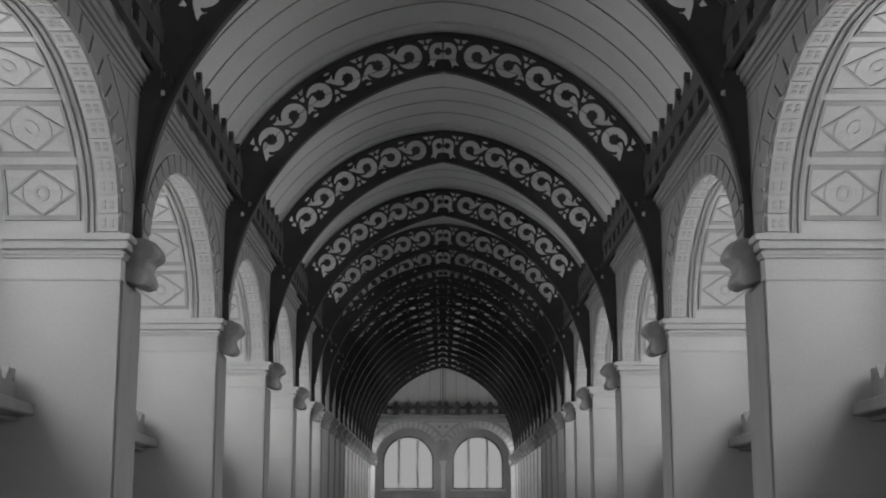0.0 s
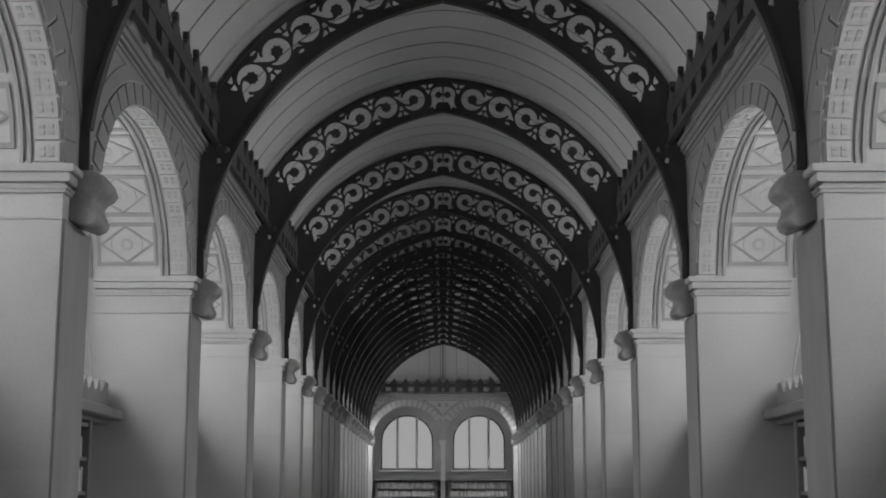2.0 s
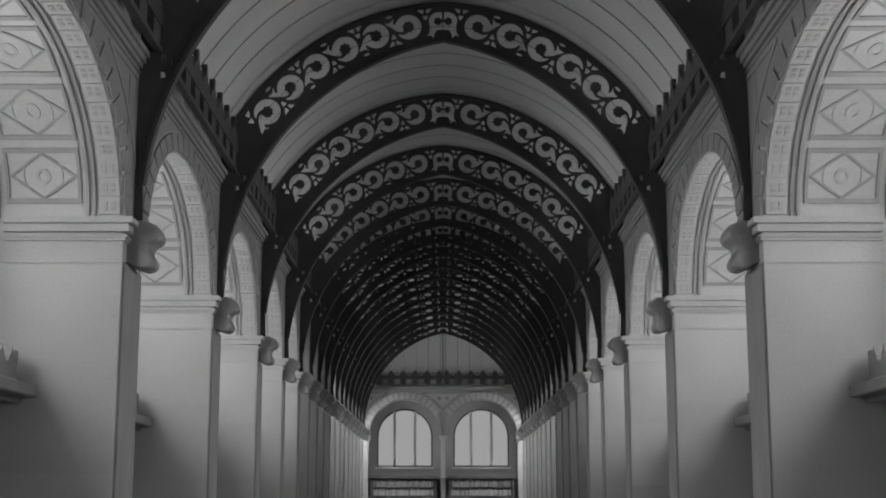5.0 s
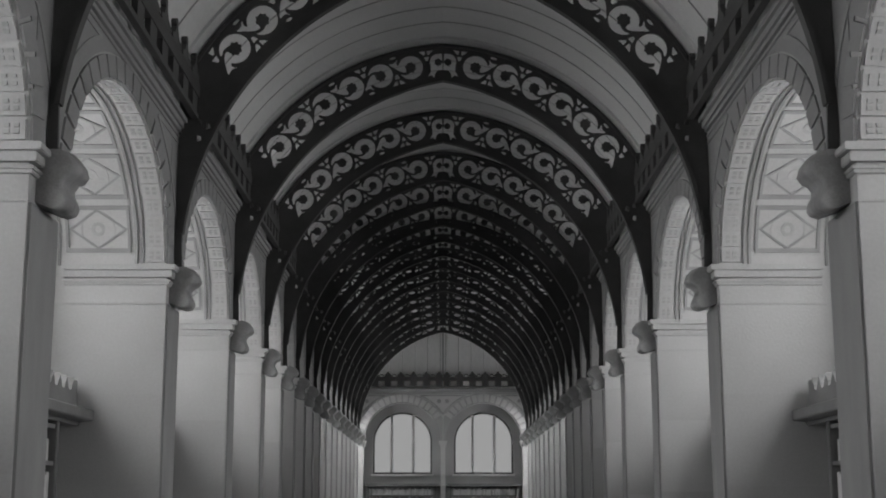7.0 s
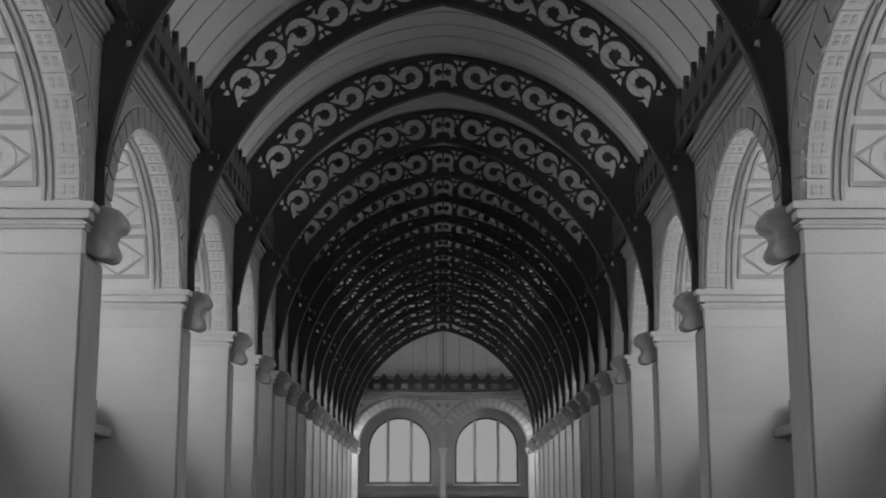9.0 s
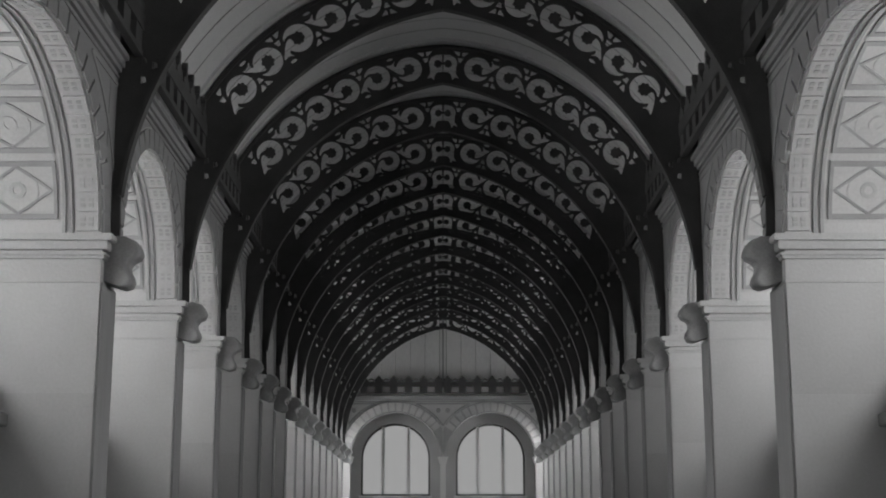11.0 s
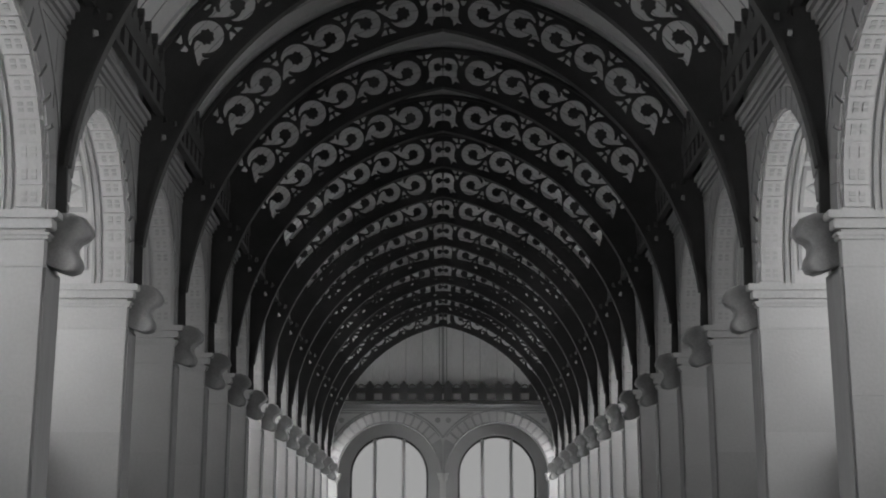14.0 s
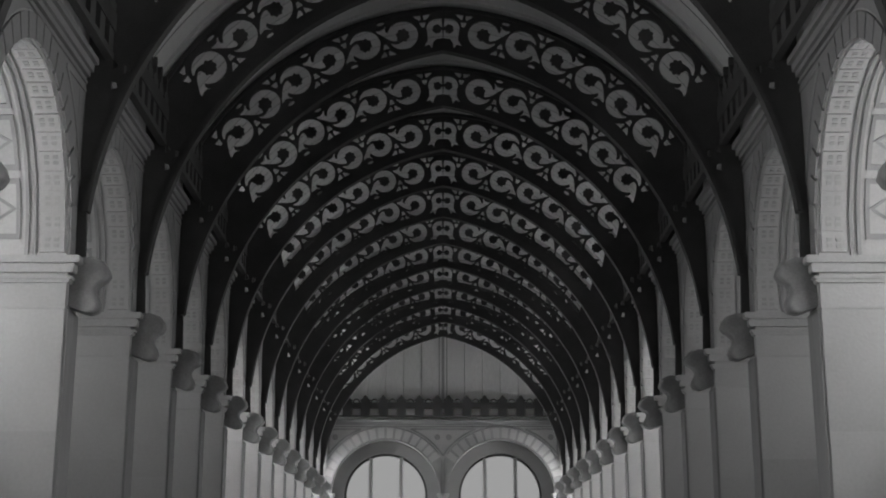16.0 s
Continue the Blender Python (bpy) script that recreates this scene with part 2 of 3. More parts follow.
def palmette():
    """A post with a pointed, knobbed leaf on top."""
    b = bmesh.new()
    w = 0.5 / N_CREST
    h = w * 0.52
    head = [(w * 0.20 * math.sin(radians(q)), 1.752 - 0.017 * math.cos(radians(q))) for q in range(40, 330, 32)]
    out = [(-h, 1.54), (h, 1.54), (h, 1.665), (w * 0.80, 1.682), (w * 0.74, 1.700), (w * 0.40, 1.704), (w * 0.16, 1.734)] + head
    out += [(-w * 0.16, 1.734), (-w * 0.40, 1.704), (-w * 0.74, 1.700), (-w * 0.80, 1.682), (-h, 1.665)]
    plate(b, out, [], lambda u, v, d: (d, u, v), -0.966, -0.946)
    return mesh_of(b, IRON)


def loop_mesh():
    b = bmesh.new()
    rows = []
    r0, r1 = 0.16 / N_CREST, 0.25 / N_CREST
    for i in range(11):
        a = math.pi * i / 10
        c, s = math.cos(a), math.sin(a)
        rows.append([(x, r * c, 1.665 + r * s * 1.2) for r, x in ((r0, -0.960), (r1, -0.960), (r1, -0.950), (r0, -0.950))])
    sweep(b, rows)
    return mesh_of(b, IRON)


def cresting():
    c = thing("iron_cresting", "black iron cresting of pointed palmettes and half rings above the wall cornice", "cresting", "crestings along the vault", "structure")
    b = bmesh.new()
    box(b, -0.968, -0.944, 0, 1, 1.527, 1.547)
    part("bottom_rail", b, IRON, c)
    b = bmesh.new()
    box(b, -0.968, -0.942, 0, 1, 1.612, 1.668)
    part("top_rail", b, IRON, c)
    pm, lm = palmette(), loop_mesh()
    for i in range(N_CREST):
        link("palmette", pm, c).location = (0, (i + 0.5) / N_CREST * W, 0)
        link("half_ring", lm, c).location = (0, (i + 1) / N_CREST * W, 0)
    return c


crest = cresting()
spots = []
for i in BAYS:
    y, d, nxt = bay_ends(i)
    for side in SIDES:
        spots.append(stretch(y + d / 2, nxt - y, side))
place_all(crest, spots)


def end_cresting():
    """Posts, a deep rail, pointed palmettes and half rings along the end wall."""
    c = thing("end_cresting", "black iron cresting of pointed palmettes above the end wall cornice", "cresting", "", "structure")
    y0, y1, step = END_Y - 0.045, END_Y - 0.025, 0.1585
    b = bmesh.new()
    box(b, -1.03, 1.03, y0, y1, 1.616, 1.668)
    part("rail", b, IRON, c)
    b = bmesh.new()
    box(b, -1.03, 1.03, y0, y1, 1.543, 1.556)
    part("bottom_rail", b, IRON, c)
    spots = [0.049 + step * k for k in range(7)]
    for x in [-q for q in spots[::-1]] + spots:
        b = bmesh.new()
        h = 0.040
        out = [(x - h, 1.55), (x + h, 1.55), (x + h, 1.67), (x + h * 1.15, 1.690), (x + h * 0.62, 1.702), (x + h * 0.42, 1.716), (x, 1.734), (x - h * 0.42, 1.716), (x - h * 0.62, 1.702),
               (x - h * 1.15, 1.690), (x - h, 1.67)]
        plate(b, out, [], lambda u, v, d: (u, d, v), y0 - 0.004, y1 + 0.004)
        part("palmette", b, IRON, c)
    for x in [-q - step / 2 for q in spots[:-1]] + [q + step / 2 for q in spots[:-1]]:
        b = bmesh.new()
        rows = []
        for k in range(9):
            a = math.pi * k / 8
            rows.append([(x + r * math.cos(a), y, 1.668 + r * math.sin(a)) for r, y in ((0.024, y0), (0.034, y0), (0.034, y1), (0.024, y1))])
        sweep(b, rows)
        part("half_ring", b, IRON, c)


end_cresting()

# ---- piers with impost mouldings and corbels ----


def pier():
    p = thing("pier", "pale limestone pier with a moulded impost and carved corbel", "pier", "piers of the nave", "structure")
    b = bmesh.new()
    box(b, -1.515, -1.024, 0.008, 0.992, -Z0 / W, 0.935)
    part("core", b, STONE, p)
    levels = [-Z0 / W, -0.84, -0.52, -0.20, 0.13, 0.46, 0.79, 0.935]
    for z0, z1 in zip(levels, levels[1:]):
        b = bmesh.new()
        soft_box(b, -1.52, -1.02, 0, 1, z0 + 0.0002, z1 - 0.0002, 0.0013)
        part("stone_block", b, BLOCK, p)
    # added slab: puts the shade of the pier's nave side into its colour
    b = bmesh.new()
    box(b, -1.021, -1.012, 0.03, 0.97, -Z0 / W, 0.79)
    part("nave_shade_slab", b, FACE, p, "added thin slab, its darker grey standing in for shade on the nave side")
    for z0, z1, k in ((0.790, 0.797, 0.004), (0.862, 0.872, 0.010), (0.872, 0.880, 0.016), (0.890, 0.916, 0.020), (0.916, 0.937, 0.034)):
        b = bmesh.new()
        soft_box(b, -1.40, -1.02 + k, -k / 0.30, 1 + k / 0.30, z0, z1, 0.003)
        part("impost_moulding", b, STONE, p)
    b = bmesh.new()
    side = [(-1.03, 0.94), (-0.955, 0.94), (-0.935, 0.930), (-0.918, 0.905), (-0.912, 0.880), (-0.922, 0.862), (-0.940, 0.852), (-0.950, 0.835),
            (-0.948, 0.815), (-0.938, 0.795), (-0.934, 0.775), (-0.942, 0.757), (-0.962, 0.750), (-0.985, 0.757), (-1.03, 0.775)]
    ys = [0.5 - 0.27 * math.cos(math.pi * i / 10) for i in range(11)]
    sh = [0.62 + 0.38 * math.sin(math.pi * (0.08 + 0.084 * i)) ** 0.6 for i in range(11)]
    sweep(b, [[(-1.03 + (x + 1.03) * k, y, 0.94 + (z - 0.94) * 0.82 * (0.9 + 0.1 * k)) for x, z in side] for y, k in zip(ys, sh)])
    part("corbel", b, CORBEL, p, "carved stone corbel with a scrolled front", smooth=True)
    return p


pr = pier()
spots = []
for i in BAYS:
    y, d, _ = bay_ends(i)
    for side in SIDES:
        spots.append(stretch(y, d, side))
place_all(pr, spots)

# ---- bay arches: wall above, coffered soffit, voussoirs ----
AC, AH, AZ, AR = 0.60, 0.40, 0.935, 0.455
XF, XB = -1.02, -1.52


def soffit(a, x, h):
    """A point under the arch: a degrees round it from the far pier, x across, h below the stone."""
    a = radians(a)
    return (x, AC + (AH - h * 0.9) * math.cos(a), AZ + (AR - h) * math.sin(a))


def soffit_bar(b, a0, a1, x0, x1, x2, x3, h, n=1):
    """A raised bar under the arch, from x0..x1 at a0 to x2..x3 at a1."""
    rows = []
    for i in range(n + 1):
        t = i / n
        a = a0 + (a1 - a0) * t
        l, r = x0 + (x2 - x0) * t, x1 + (x3 - x1) * t
        rows.append([soffit(a, l, -0.002), soffit(a, r, -0.002), soffit(a, r, h), soffit(a, l, h)])
    sweep(b, rows)


def coffer(b, a0, a1):
    x0, x1 = -1.395, -1.155
    w, k = 0.011, 2.0
    xm, am = (x0 + x1) / 2, (a0 + a1) / 2
    soffit_bar(b, a0, a0 + k, x0, x1, x0, x1, 0.004)
    soffit_bar(b, a1 - k, a1, x0, x1, x0, x1, 0.004)
    soffit_bar(b, a0 + k, a1 - k, x0, x0 + w, x0, x0 + w, 0.004, 5)
    soffit_bar(b, a0 + k, a1 - k, x1 - w, x1, x1 - w, x1, 0.004, 5)
    for xs in (x0 + w, x1 - w):
        lo, hi = (xs, xs + 0.014) if xs < xm else (xs - 0.014, xs)
        soffit_bar(b, a0 + k, am, xm - 0.007, xm + 0.007, lo, hi, 0.003, 3)
        soffit_bar(b, am, a1 - k, lo, hi, xm - 0.007, xm + 0.007, 0.003, 3)


def roundel(b, am, r, h):
    for rr, ww in ((r, 0.005), (r * 0.22, 0.012)):
        rows = []
        n = 16
        for i in range(n + 1):
            t = 2 * math.pi * i / n
            row = []
            for q, hh in ((rr, 0), (rr + ww, 0), (rr + ww, h), (rr, h)):
                row.append(soffit(am + q * math.sin(t) / AR * 57.3, -1.275 + q * math.cos(t), hh))
            rows.append(row)
        sweep(b, rows)


def arch_bay():
    p = thing("arch", "pale stone arch with painted coffers and voussoirs between two piers", "arch", "arches of the side bays", "structure")
    b = bmesh.new()
    n = 40
    curve = [(AC + AH * math.cos(math.pi * i / n), AZ + AR * math.sin(math.pi * i / n)) for i in range(n + 1)]
    loop = [(0, AZ), (0, 1.76), (1.0, 1.76)] + curve
    plate(b, loop, [], lambda u, v, d: (d, u, v), XF - 0.004, XB)
    part("spandrel_wall", b, STONE, p)
    # face of the spandrel, towards the nave, coloured darker for its lack of light
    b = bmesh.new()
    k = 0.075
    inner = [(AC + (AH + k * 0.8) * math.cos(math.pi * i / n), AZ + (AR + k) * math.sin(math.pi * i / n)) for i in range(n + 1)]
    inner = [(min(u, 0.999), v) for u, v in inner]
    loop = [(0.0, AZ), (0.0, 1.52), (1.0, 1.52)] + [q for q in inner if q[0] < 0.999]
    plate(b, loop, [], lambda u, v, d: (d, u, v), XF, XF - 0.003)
    part("unlit_face", b, FACE, p, "wall face towards the nave, its unlit tone put into the colour")
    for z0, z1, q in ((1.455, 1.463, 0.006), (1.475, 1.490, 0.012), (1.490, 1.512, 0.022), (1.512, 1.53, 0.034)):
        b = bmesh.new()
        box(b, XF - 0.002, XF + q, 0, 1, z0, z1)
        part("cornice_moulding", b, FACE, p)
    # triangular line panels
    b = bmesh.new()
    for flip in (0, 1):
        tri = []
        for i in range(9):
            a = radians(119 + 44 * i / 8)
            tri.append((AC + (AH + 0.10) * math.cos(a), AZ + (AR + 0.115) * math.sin(a)))
        tri = [(u, min(v, 1.435)) for u, v in tri] + [(0.122, 1.435)]
        if flip:
            tri = [(2 * AC - u, v) for u, v in tri]
        for q0, q1 in zip(tri, tri[1:] + tri[:1]):
            du, dv = q1[0] - q0[0], q1[1] - q0[1]
            ln = math.hypot(du, dv)
            if ln < 1e-4:
                continue
            ou, ov = -dv / ln * 0.006, du / ln * 0.006
            sweep(b, [[(XF - 0.001, q[0] - ou, q[1] - ov), (XF + 0.004, q[0] - ou, q[1] - ov), (XF + 0.004, q[0] + ou, q[1] + ov), (XF - 0.001, q[0] + ou, q[1] + ov)] for q in (q0, q1)])
    part("line_panel", b, LINE, p, "dark painted triangular border")
    # running mouldings under the arch
    for x0, x1 in ((-1.140, -1.130), (-1.118, -1.110), (-1.425, -1.415)):
        b = bmesh.new()
        soffit_bar(b, 0, 180, x0, x1, x0, x1, 0.005, 30)
        part("soffit_line", b, LINE, p)
    for i in range(7):
        b = bmesh.new()
        a0 = 6 + i * 24.4
        coffer(b, a0, a0 + 21.5)
        q = part("coffer", b, LINE, p, "coffer lines painted grey round a diamond")
        b = bmesh.new()
        roundel(b, a0 + 10.75, 0.060, 0.002)
        part("rosette", b, RELIEF, q, "carved round rosette")
    for i in range(24):
        b = bmesh.new()
        a0 = 1.5 + i * 7.4
        soffit_bar(b, a0, a0 + 6.4, -1.098, -1.032, -1.098, -1.032, 0.006)
        q = part("ornament_block", b, STONE, p)
        b = bmesh.new()
        for da in (1.6, 3.7):
            for x in (-1.085, -1.060):
                soffit_bar(b, a0 + da, a0 + da + 1.3, x, x + 0.014, x, x + 0.014, 0.009)
        part("leaf", b, RELIEF, q)
    for i in range(20):
        a0, a1 = radians(i * 9 + 0.7), radians(i * 9 + 8.3)
        b = bmesh.new()
        quad = []
        for a, k in ((a0, 0.0), (a0, 0.068), ((a0 + a1) / 2, 0.068), (a1, 0.068), (a1, 0.0), ((a0 + a1) / 2, 0.0)):
            quad.append((AC + (AH + k * 0.8) * math.cos(a), AZ + (AR + k) * math.sin(a)))
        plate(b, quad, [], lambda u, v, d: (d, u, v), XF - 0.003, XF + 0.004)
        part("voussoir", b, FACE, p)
    return p


ar = arch_bay()
spots = []
for i in BAYS:
    y, d, nxt = bay_ends(i)
    for side in SIDES:
        spots.append(stretch(y, nxt - y, side))
place_all(ar, spots)

# ---- outer walls with their windows ----
WS, WP, WT = 0.56, 0.98, 0.34


def window_loop(c, half, sill, spring, rise, n=24):
    return [(c - half, sill), (c + half, sill)] + [(c + half * math.cos(math.pi * i / n), spring + rise * math.sin(math.pi * i / n)) for i in range(n + 1)]


def outer_wall():
    b = bmesh.new()
    hole = [window_loop(0.60, 0.30, WS, WP, WT)]
    plate(b, [(0, -Z0 / W), (1, -Z0 / W), (1, 1.76), (0, 1.76)], hole, lambda u, v, d: (d, u, v), -1.52, -1.66)
    return b


def bay_window():
    w = thing("window", "tall round-headed window with iron glazing bars", "window", "windows of the side bays", "structure")
    b = bmesh.new()
    o, q = window_loop(0.60, 0.30, WS, WP, WT), window_loop(0.60, 0.28, WS + 0.02, WP, WT - 0.02)
    plate(b, o, [q], lambda u, v, d: (d, u, v), -1.60, -1.63)
    part("window_frame", b, FRAME, w)
    for u in (0.50, 0.70):
        b = bmesh.new()
        box(b, -1.60, -1.62, u - 0.006, u + 0.006, WS + 0.02, WP + 0.24)
        part("glazing_bar", b, FRAME, w)
    return w


lit = []
for i in BAYS:
    y, d, nxt = bay_ends(i)
    for side in SIDES:
        lit.append((y, nxt - y, side))
        share = DARK_SHARE if i + FIRST in DARK_BAYS else 3.0 if i == len(PIER_Y) - 1 else 2.0 if i == len(PIER_Y) - 2 else 1.2 if i + FIRST > 8 else 1.0
        m = Matrix.Translation((-1.80 * W * side, (y + 0.60 * (nxt - y)) * W, Z0 + 1.16 * W)) @ Matrix.Rotation(radians(-90 * side), 4, "Y")
        window_lamp("window_light", m, 0.78 * W, 0.80 * (nxt - y) * W, WINDOW_LIGHT * share * (1.0 / (nxt - y)) ** 0.5)
wall_lit = thing("wall_bay", "plain pale outer wall with a round-headed window opening", "wall", "outer walls", "structure")
part("wall_panel", outer_wall(), STONE, wall_lit)
place_all(wall_lit, [stretch(*q) for q in lit])
place_all(bay_window(), [stretch(*q) for q in lit])
for i in SIDES:
    b = bmesh.new()
    x = sorted((i * 1.52, i * 1.66))
    box(b, x[0], x[1], BACK_Y - 0.1, PIER_Y[0], -Z0 / W, 1.76)
    setting("wall_behind", b, STONE, "plain pale wall behind the first bays", "wall")

# ---- end wall: two arched windows, lunette above ----
NC, NR, GR, SP = 0.504, 0.475, 0.366, 0.875


def half_ring(c, r, z, k=32):
    return [(c + r * math.cos(math.pi * i / k), z + r * math.sin(math.pi * i / k)) for i in range(k + 1)]


b = bmesh.new()
bot = -Z0 / W
plate(b, [(-1.52, bot), (-NC - NR, bot)] + half_ring(-NC, NR, SP)[::-1] + [(-NC + NR, bot), (NC - NR, bot)] + half_ring(NC, NR, SP)[::-1]
      + [(NC + NR, bot), (1.52, bot), (1.52, 1.54), (-1.52, 1.54)], [], lambda u, v, d: (u, d, v), END_Y, END_Y + 0.14)
end_wall = setting("wall_north", b, STONE, "pale stone end wall with two round arches", "wall")
b = bmesh.new()
plate(b, [(-1.52, bot), (1.52, bot), (1.52, 1.54), (-1.52, 1.54)],
      [[(c - GR, 0.48), (c + GR, 0.48)] + half_ring(c, GR, SP) for c in (-NC, NC)], lambda u, v, d: (u, d, v), END_Y + 0.14, END_Y + 0.26)
part("window_wall", b, FACE, end_wall, "grey window wall set back in the arches")
for sgn in SIDES:
    band = [(sgn * NC + r * math.cos(math.pi * t), SP + r * math.sin(math.pi * t)) for r, ts in ((NR + 0.004, range(0, 41)), (0.576, range(40, -1, -1))) for t in (q / 40 for q in ts)]
    band = [(sgn * max(0.003, sgn * u), v) for u, v in band]
    b = bmesh.new()
    plate(b, list(dict.fromkeys(band)), [], lambda u, v, d: (u, d, v), END_Y - 0.003, END_Y + 0.001)
    part("joint_bed", b, JOINT, end_wall, "grey joints between the arch stones")
    for i in range(22):
        a0, a1 = math.pi * i / 22 + 0.020, math.pi * (i + 1) / 22 - 0.020
        quad = [(sgn * NC + r * math.cos(a), SP + r * math.sin(a)) for a, r in ((a0, NR + 0.008), (a0, 0.575), (a1, 0.575), (a1, NR + 0.008))]
        if min(sgn * u for u, v in quad) < 0.004 or max(abs(u) for u, v in quad) > 1.06:
            continue
        b = bmesh.new()
        plate(b, quad, [], lambda u, v, d: (u, d, v), END_Y - 0.012, END_Y + 0.001)
        part("voussoir", b, STONE, end_wall)
    for r0, r1, pr_ in ((NR - 0.004, NR + 0.008, 0.02), (0.578, 0.588, 0.018)):
        b = bmesh.new()
        rows = []
        for i in range(41):
            a = math.pi * i / 40
            if sgn * (sgn * NC + r1 * math.cos(a)) < 0.004 or abs(sgn * NC + r1 * math.cos(a)) > 1.08:
                continue
            rows.append([(sgn * NC + r * math.cos(a), y, SP + r * math.sin(a)) for r, y in ((r0, END_Y - pr_), (r1, END_Y - pr_), (r1, END_Y), (r0, END_Y))])
        sweep(b, rows)
        part("archivolt", b, LINE, end_wall)
    # spandrel borders that follow the arches, with round dots
    b = bmesh.new()
    q = 0.604
    a_mid, a_top = math.acos(-NC / q), math.asin((1.438 - SP) / q)
    inner_side = [(NC + q * math.cos(a), SP + q * math.sin(a)) for a in (math.pi - a_top + (a_mid - math.pi + a_top) * k / 10 for k in range(11))]
    a_out = math.acos((1.0 - NC) / q)
    outer_side = [(NC + q * math.cos(a), SP + q * math.sin(a)) for a in (a_top + (a_out - a_top) * k / 10 for k in range(11))]
    for run in ([(0.0, 1.438)] + inner_side, [(1.0, 1.438)] + outer_side + [(1.0, 1.438)]):
        for q0, q1 in zip(run, run[1:]):
            du, dv = q1[0] - q0[0], q1[1] - q0[1]
            ln = math.hypot(du, dv)
            ou, ov = -dv / ln * 0.008, du / ln * 0.008
            sweep(b, [[(sgn * (p[0] + e * ou), y, p[1] + e * ov) for e, y in ((-1, END_Y), (-1, END_Y - 0.008), (1, END_Y - 0.008), (1, END_Y))] for p in (q0, q1)])
    part("line_panel", b, LINE, end_wall, "dark painted border along the arches")
    for cu in (0.050, 0.945):
        b = bmesh.new()
        sweep(b, [[(sgn * cu + 0.026 * math.cos(radians(t * 30)), y, 1.368 + 0.026 * math.sin(radians(t * 30))) for t in range(12)] for y in (END_Y - 0.007, END_Y)])
        part("dot", b, LINE, end_wall)
for z0, z1, q in ((1.455, 1.466, 0.01), (1.475, 1.49, 0.014), (1.49, 1.503, 0.020), (1.503, 1.520, 0.03)):
    b = bmesh.new()
    box(b, -1.05, 1.05, END_Y - q, END_Y, z0, z1)
    part("cornice_moulding", b, FACE, end_wall)
for x in (-1.0, 0.0, 1.0):
    for z0, z1, q in ((SP - 0.06, SP - 0.045, 0.006), (SP - 0.045, SP - 0.01, 0.014), (SP - 0.01, SP + 0.006, 0.024)):
        b = bmesh.new()
        hw = 0.03 + q
        box(b, x - hw, x + hw, END_Y - q, END_Y + 0.13, z0, z1)
        part("impost_moulding", b, STONE, end_wall)
b = bmesh.new()
box(b, -1.5, 1.5, END_Y + 0.10, END_Y + 0.2, 1.54, 2.45)
lun = setting("lunette_wall", b, GROOVE, "boarded lunette filling the head of the vault", "wall")
STRIP = 0.158
for sgn in SIDES:
    for i in range(6):
        b = bmesh.new()
        u0, u1 = 0.035 + i * STRIP + 0.003, 0.035 + (i + 1) * STRIP - 0.003
        box(b, sgn * u0, sgn * u1, END_Y + 0.025, END_Y + 0.101, 1.54, 2.40)
        part("board", b, LUNETTE, lun)
for u0, u1, y in ((-0.03, -0.012, 0.012), (-0.010, 0.010, 0.02), (0.012, 0.03, 0.012)):
    b = bmesh.new()
    box(b, u0, u1, END_Y + y, END_Y + 0.101, 1.54, 2.40)
    part("mullion", b, STONE if abs(u0) < 0.011 else LUNETTE, lun)

b = bmesh.new()
box(b, -1.0, 1.0, END_Y + 0.004, END_Y + 0.024, 1.52, 1.615)
part("frieze", b, LUNETTE, lun, "pale frieze behind the cresting")
sky = bmesh.new()
box(sky, -1.6, 1.6, END_Y + 0.60, END_Y + 0.61, -Z0 / W, 2.4)
setting("backdrop", sky, SKY, "bright overcast sky beyond the end windows", "sky")


def end_window():
    w = thing("end_window", "large round-headed window with two mullions and pale panes", "window", "end windows", "structure")
    o = [(-GR, 0.48), (GR, 0.48)] + half_ring(0, GR, SP)
    q = [(-GR + 0.018, 0.50), (GR - 0.018, 0.50)] + half_ring(0, GR - 0.018, SP)
    b = bmesh.new()
    plate(b, o, [q], lambda u, v, d: (u, d, v), END_Y + 0.19, END_Y + 0.22)
    part("window_frame", b, FRAME, w)
    for u in (-0.135, 0.135):
        b = bmesh.new()
        box(b, u - 0.016, u + 0.016, END_Y + 0.165, END_Y + 0.22, 0.50, SP + math.sqrt(GR * GR - u * u) - 0.01)
        part("mullion", b, MULLION, w)
    b = bmesh.new()
    box(b, -GR - 0.02, GR + 0.02, END_Y + 0.10, END_Y + 0.24, 0.455, 0.48)
    part("window_sill", b, STONE, w)
    for u0, u1 in ((-GR, -0.14), (-0.13, 0.13), (0.14, GR)):
        b = bmesh.new()
        loop = [(u0, 0.49), (u1, 0.49)]
        for i in range(13):
            u = u1 + (u0 - u1) * i / 12
            loop.append((u, SP + math.sqrt(max(0.0001, (GR - 0.01) ** 2 - u * u)) if abs(u) < GR - 0.01 else SP))
        plate(b, loop, [], lambda u, v, d: (u, d, v), END_Y + 0.204, END_Y + 0.208)
        g = part("pane", b, GLASS, w)
        g.visible_shadow = False
    return w


place_all(end_window(), [Matrix.Translation((-NC * W, 0, 0)), Matrix.Translation((NC * W, 0, 0))])


# ---- bookcases ----
def row_of_books(parent, rng, y0, y1, z0, h, x):
    y = y0
    while y < y1 - 0.02:
        t = rng.uniform(0.010, 0.024)
        hh = h * rng.uniform(0.62, 0.86)
        b = bmesh.new()
        soft_box(b, x - 0.10, x + rng.uniform(-0.01, 0.0), y + 0.0008, y + t, z0, z0 + hh, 0.0015)
        part("book", b, BOOK, parent)
        y += t


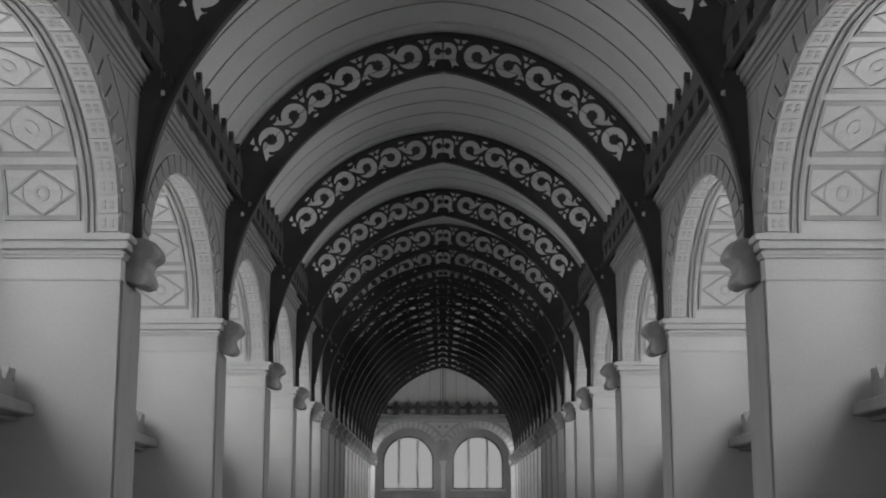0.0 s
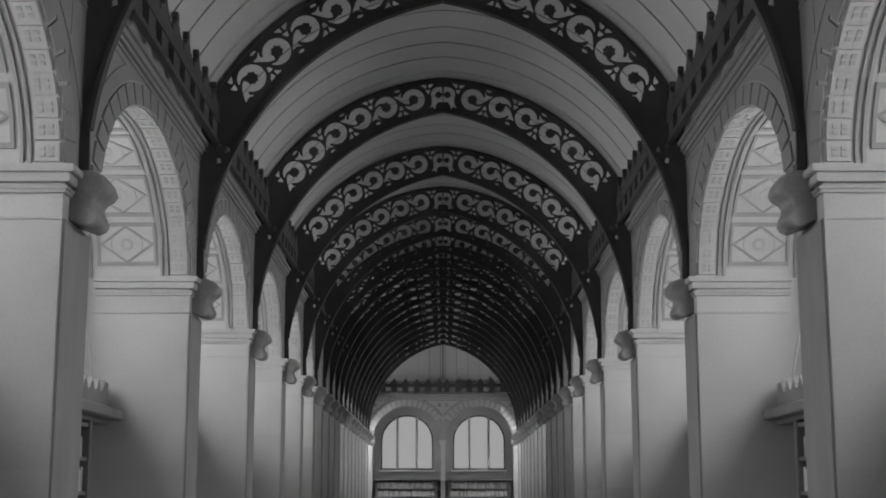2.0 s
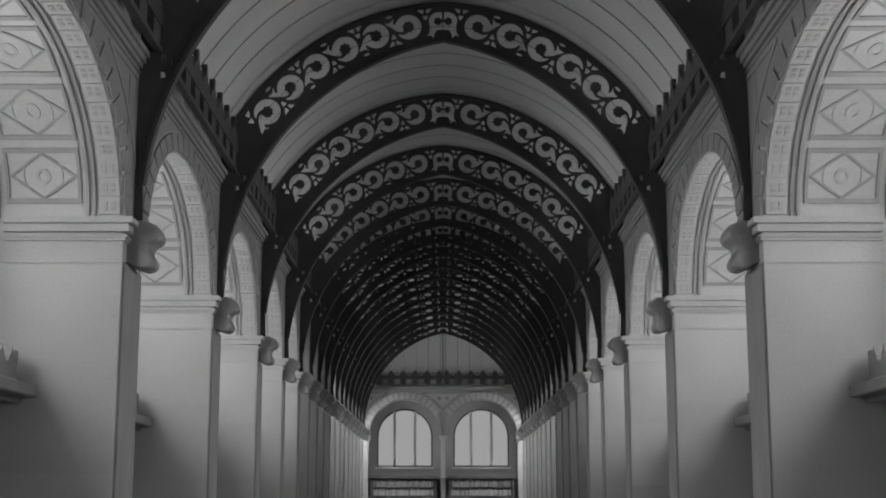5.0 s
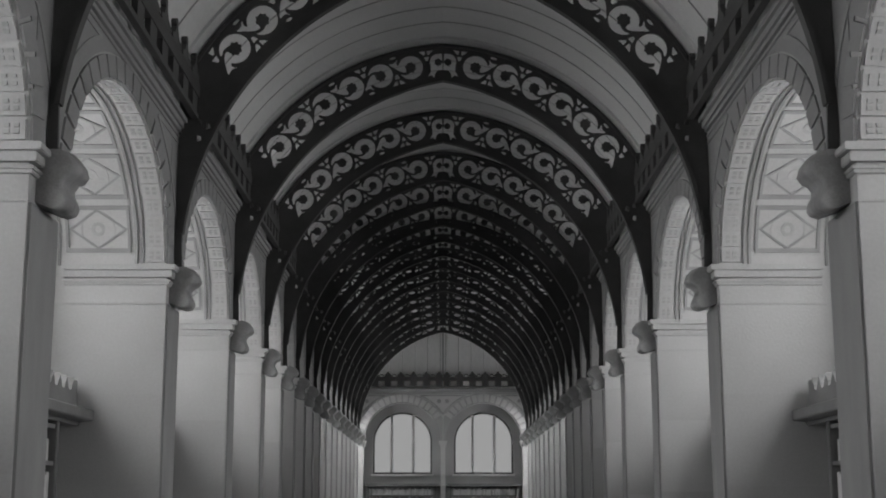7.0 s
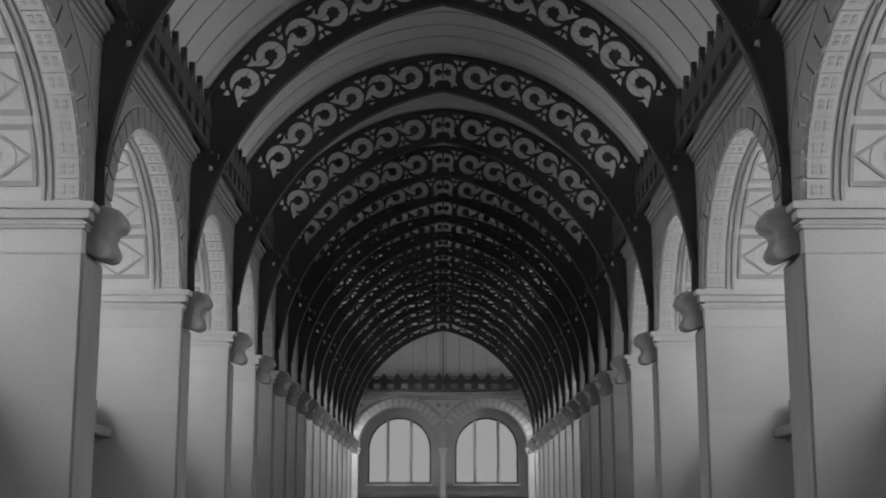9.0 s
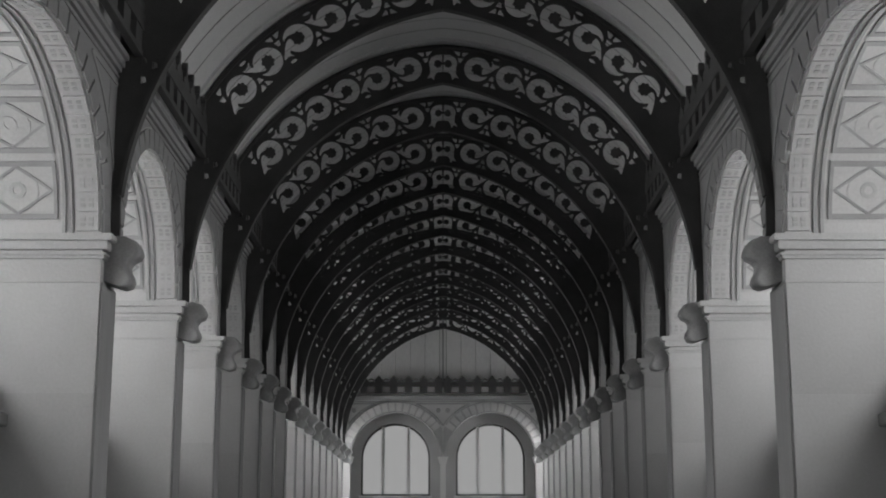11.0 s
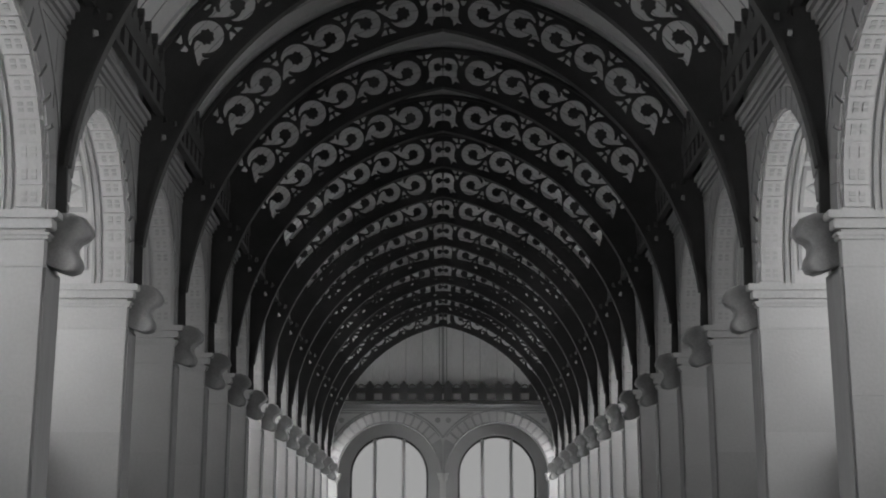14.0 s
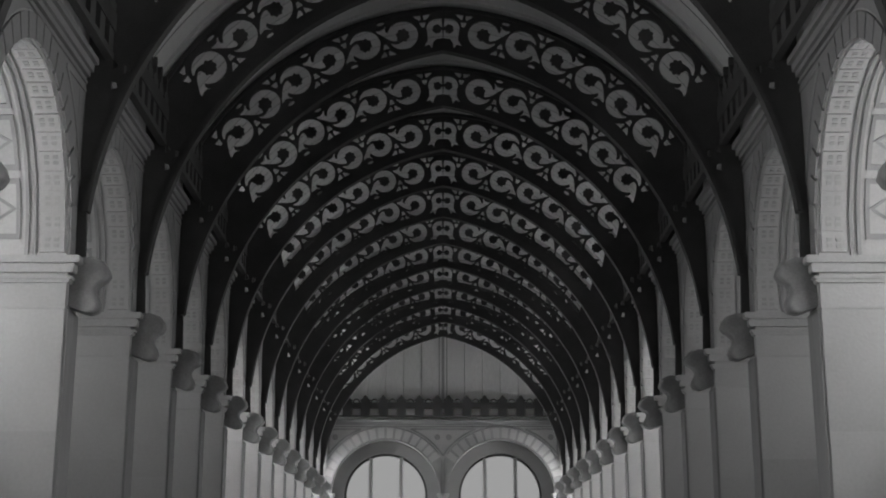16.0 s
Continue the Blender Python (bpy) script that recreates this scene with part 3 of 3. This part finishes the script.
def bookcase():
    c = thing("bookcase", "tall dark oak bookcase full of books under a leaf-crested cornice", "bookcase", "bookcases of the side bays")
    rng = random.Random(4)
    xf, xb, y0, y1 = -1.32, -1.515, 0.40, 0.86
    for y in (y0, y1 - 0.02):
        b = bmesh.new()
        soft_box(b, xb, xf, y, y + 0.02, 0.06 - Z0 / W, 0.225, 0.002)
        part("side_panel", b, WOOD, c)
    b = bmesh.new()
    box(b, xb, xb + 0.02, y0 + 0.02, y1 - 0.02, 0.06 - Z0 / W, 0.225)
    part("back_panel", b, WOOD, c)
    b = bmesh.new()
    sweep(b, [[(xb, y, 0.225), (xf + 0.006, y, 0.225), (xf + 0.010, y, 0.238), (xf + 0.054, y, 0.242), (xf + 0.058, y, 0.247), (xf + 0.058, y, 0.277), (xf + 0.050, y, 0.282), (xb, y, 0.282)] for y in (y0 - 0.005, 0.99)])
    part("cornice", b, WOOD, c)
    b = bmesh.new()
    tooth = []
    m = 11
    y2 = 0.965
    for i in range(m):
        u0, u1 = y0 + (y2 - y0) * i / m, y0 + (y2 - y0) * (i + 1) / m
        d = (u1 - u0)
        for q, v in ((0.0, 0.345), (0.10, 0.343), (0.20, 0.350), (0.27, 0.364), (0.36, 0.370), (0.44, 0.380), (0.50, 0.392), (0.56, 0.380), (0.64, 0.370), (0.73, 0.364), (0.80, 0.350), (0.90, 0.343)):
            tooth.append((u0 + d * q, v))
    tooth += [(y2, 0.352)]
    plate(b, [(y2 + 0.01, 0.282), (y0, 0.282)] + tooth, [], lambda u, v, d: (d, u, v), xf - 0.02, xf + 0.004)
    part("crest", b, CREST, c, "paler carved wooden crest with leaf teeth")
    b = bmesh.new()
    plate(b, [(xf, 0.282), (xb, 0.282), (xb, 0.36), (xb + 0.1, 0.385), (xb + 0.14, 0.36), (xf - 0.05, 0.385), (xf, 0.385)], [], lambda u, v, d: (u, d, v), y2 - 0.008, y2 + 0.012)
    part("crest", b, CREST, c)
    for i, z in enumerate((0.20, 0.075, -0.05, -0.175, -0.30, -0.425)):
        b = bmesh.new()
        box(b, xb + 0.02, xf - 0.006, y0 + 0.02, y1 - 0.02, z, z + 0.014)
        part("shelf", b, WOOD, c)
        if i:
            row_of_books(c, rng, y0 + 0.02, y1 - 0.02, z + 0.014, 0.11, xf - 0.015)
    for q in c.children:
        q.location.z = 0.12 * W
    return c


case = bookcase()
spots = []
for i in BAYS:
    if not 1 <= i <= 7:
        continue
    y, d, nxt = bay_ends(i)
    for side in SIDES:
        spots.append(stretch(y, nxt - y, side))
place_all(case, spots)

# window poles leaning behind the bookcase crest of the first bay
y, d, nxt = bay_ends(2)
for side in SIDES:
    p0, p1 = Vector((side * -1.345 * W, (y + 0.96 * (nxt - y)) * W, Z0 + 0.40 * W)), Vector((side * -1.345 * W, (y + 0.78 * (nxt - y)) * W, Z0 + 0.78 * W))
    b = bmesh.new()
    bmesh.ops.create_cone(b, cap_ends=True, segments=10, radius1=0.024, radius2=0.018, depth=(p1 - p0).length)
    me = bpy.data.meshes.new("mesh")
    b.to_mesh(me)
    b.free()
    me.materials.append(POLE)
    ob = tagged(new("window_pole", me), "long pale wooden window pole leaning over the bookcase crest", "pole", "window poles")
    ob.matrix_world = Matrix.Translation((p0 + p1) / 2) @ (p1 - p0).to_track_quat("Z", "Y").to_matrix().to_4x4()

# ---- bookshelves below the end windows ----
for sgn in SIDES:
    c = thing("end_bookcase", "low dark oak bookshelves full of books below the end window", "bookcase", "end bookcases")
    rng = random.Random(9)
    b = bmesh.new()
    box(b, -0.42, -0.40, END_Y - 0.02, END_Y + 0.13, -Z0 / W, 0.33)
    part("side_panel", b, WOOD, c)
    b = bmesh.new()
    box(b, 0.40, 0.42, END_Y - 0.02, END_Y + 0.13, -Z0 / W, 0.33)
    part("side_panel", b, WOOD, c)
    b = bmesh.new()
    box(b, -0.45, 0.45, END_Y - 0.05, END_Y + 0.13, 0.33, 0.36)
    part("top", b, WOOD, c)
    for z in (0.22, 0.11, 0.0, -0.11, -0.22):
        b = bmesh.new()
        box(b, -0.40, 0.40, END_Y - 0.01, END_Y + 0.13, z - 0.012, z)
        part("shelf", b, WOOD, c)
        u = -0.40
        while u < 0.375:
            t = rng.uniform(0.014, 0.03)
            b = bmesh.new()
            box(b, u, u + t - 0.001, END_Y + 0.005, END_Y + 0.10, z, z + rng.uniform(0.065, 0.09))
            part("book", b, BOOK, c)
            u += t
    c.location = (sgn * NC * W, 0, 0)
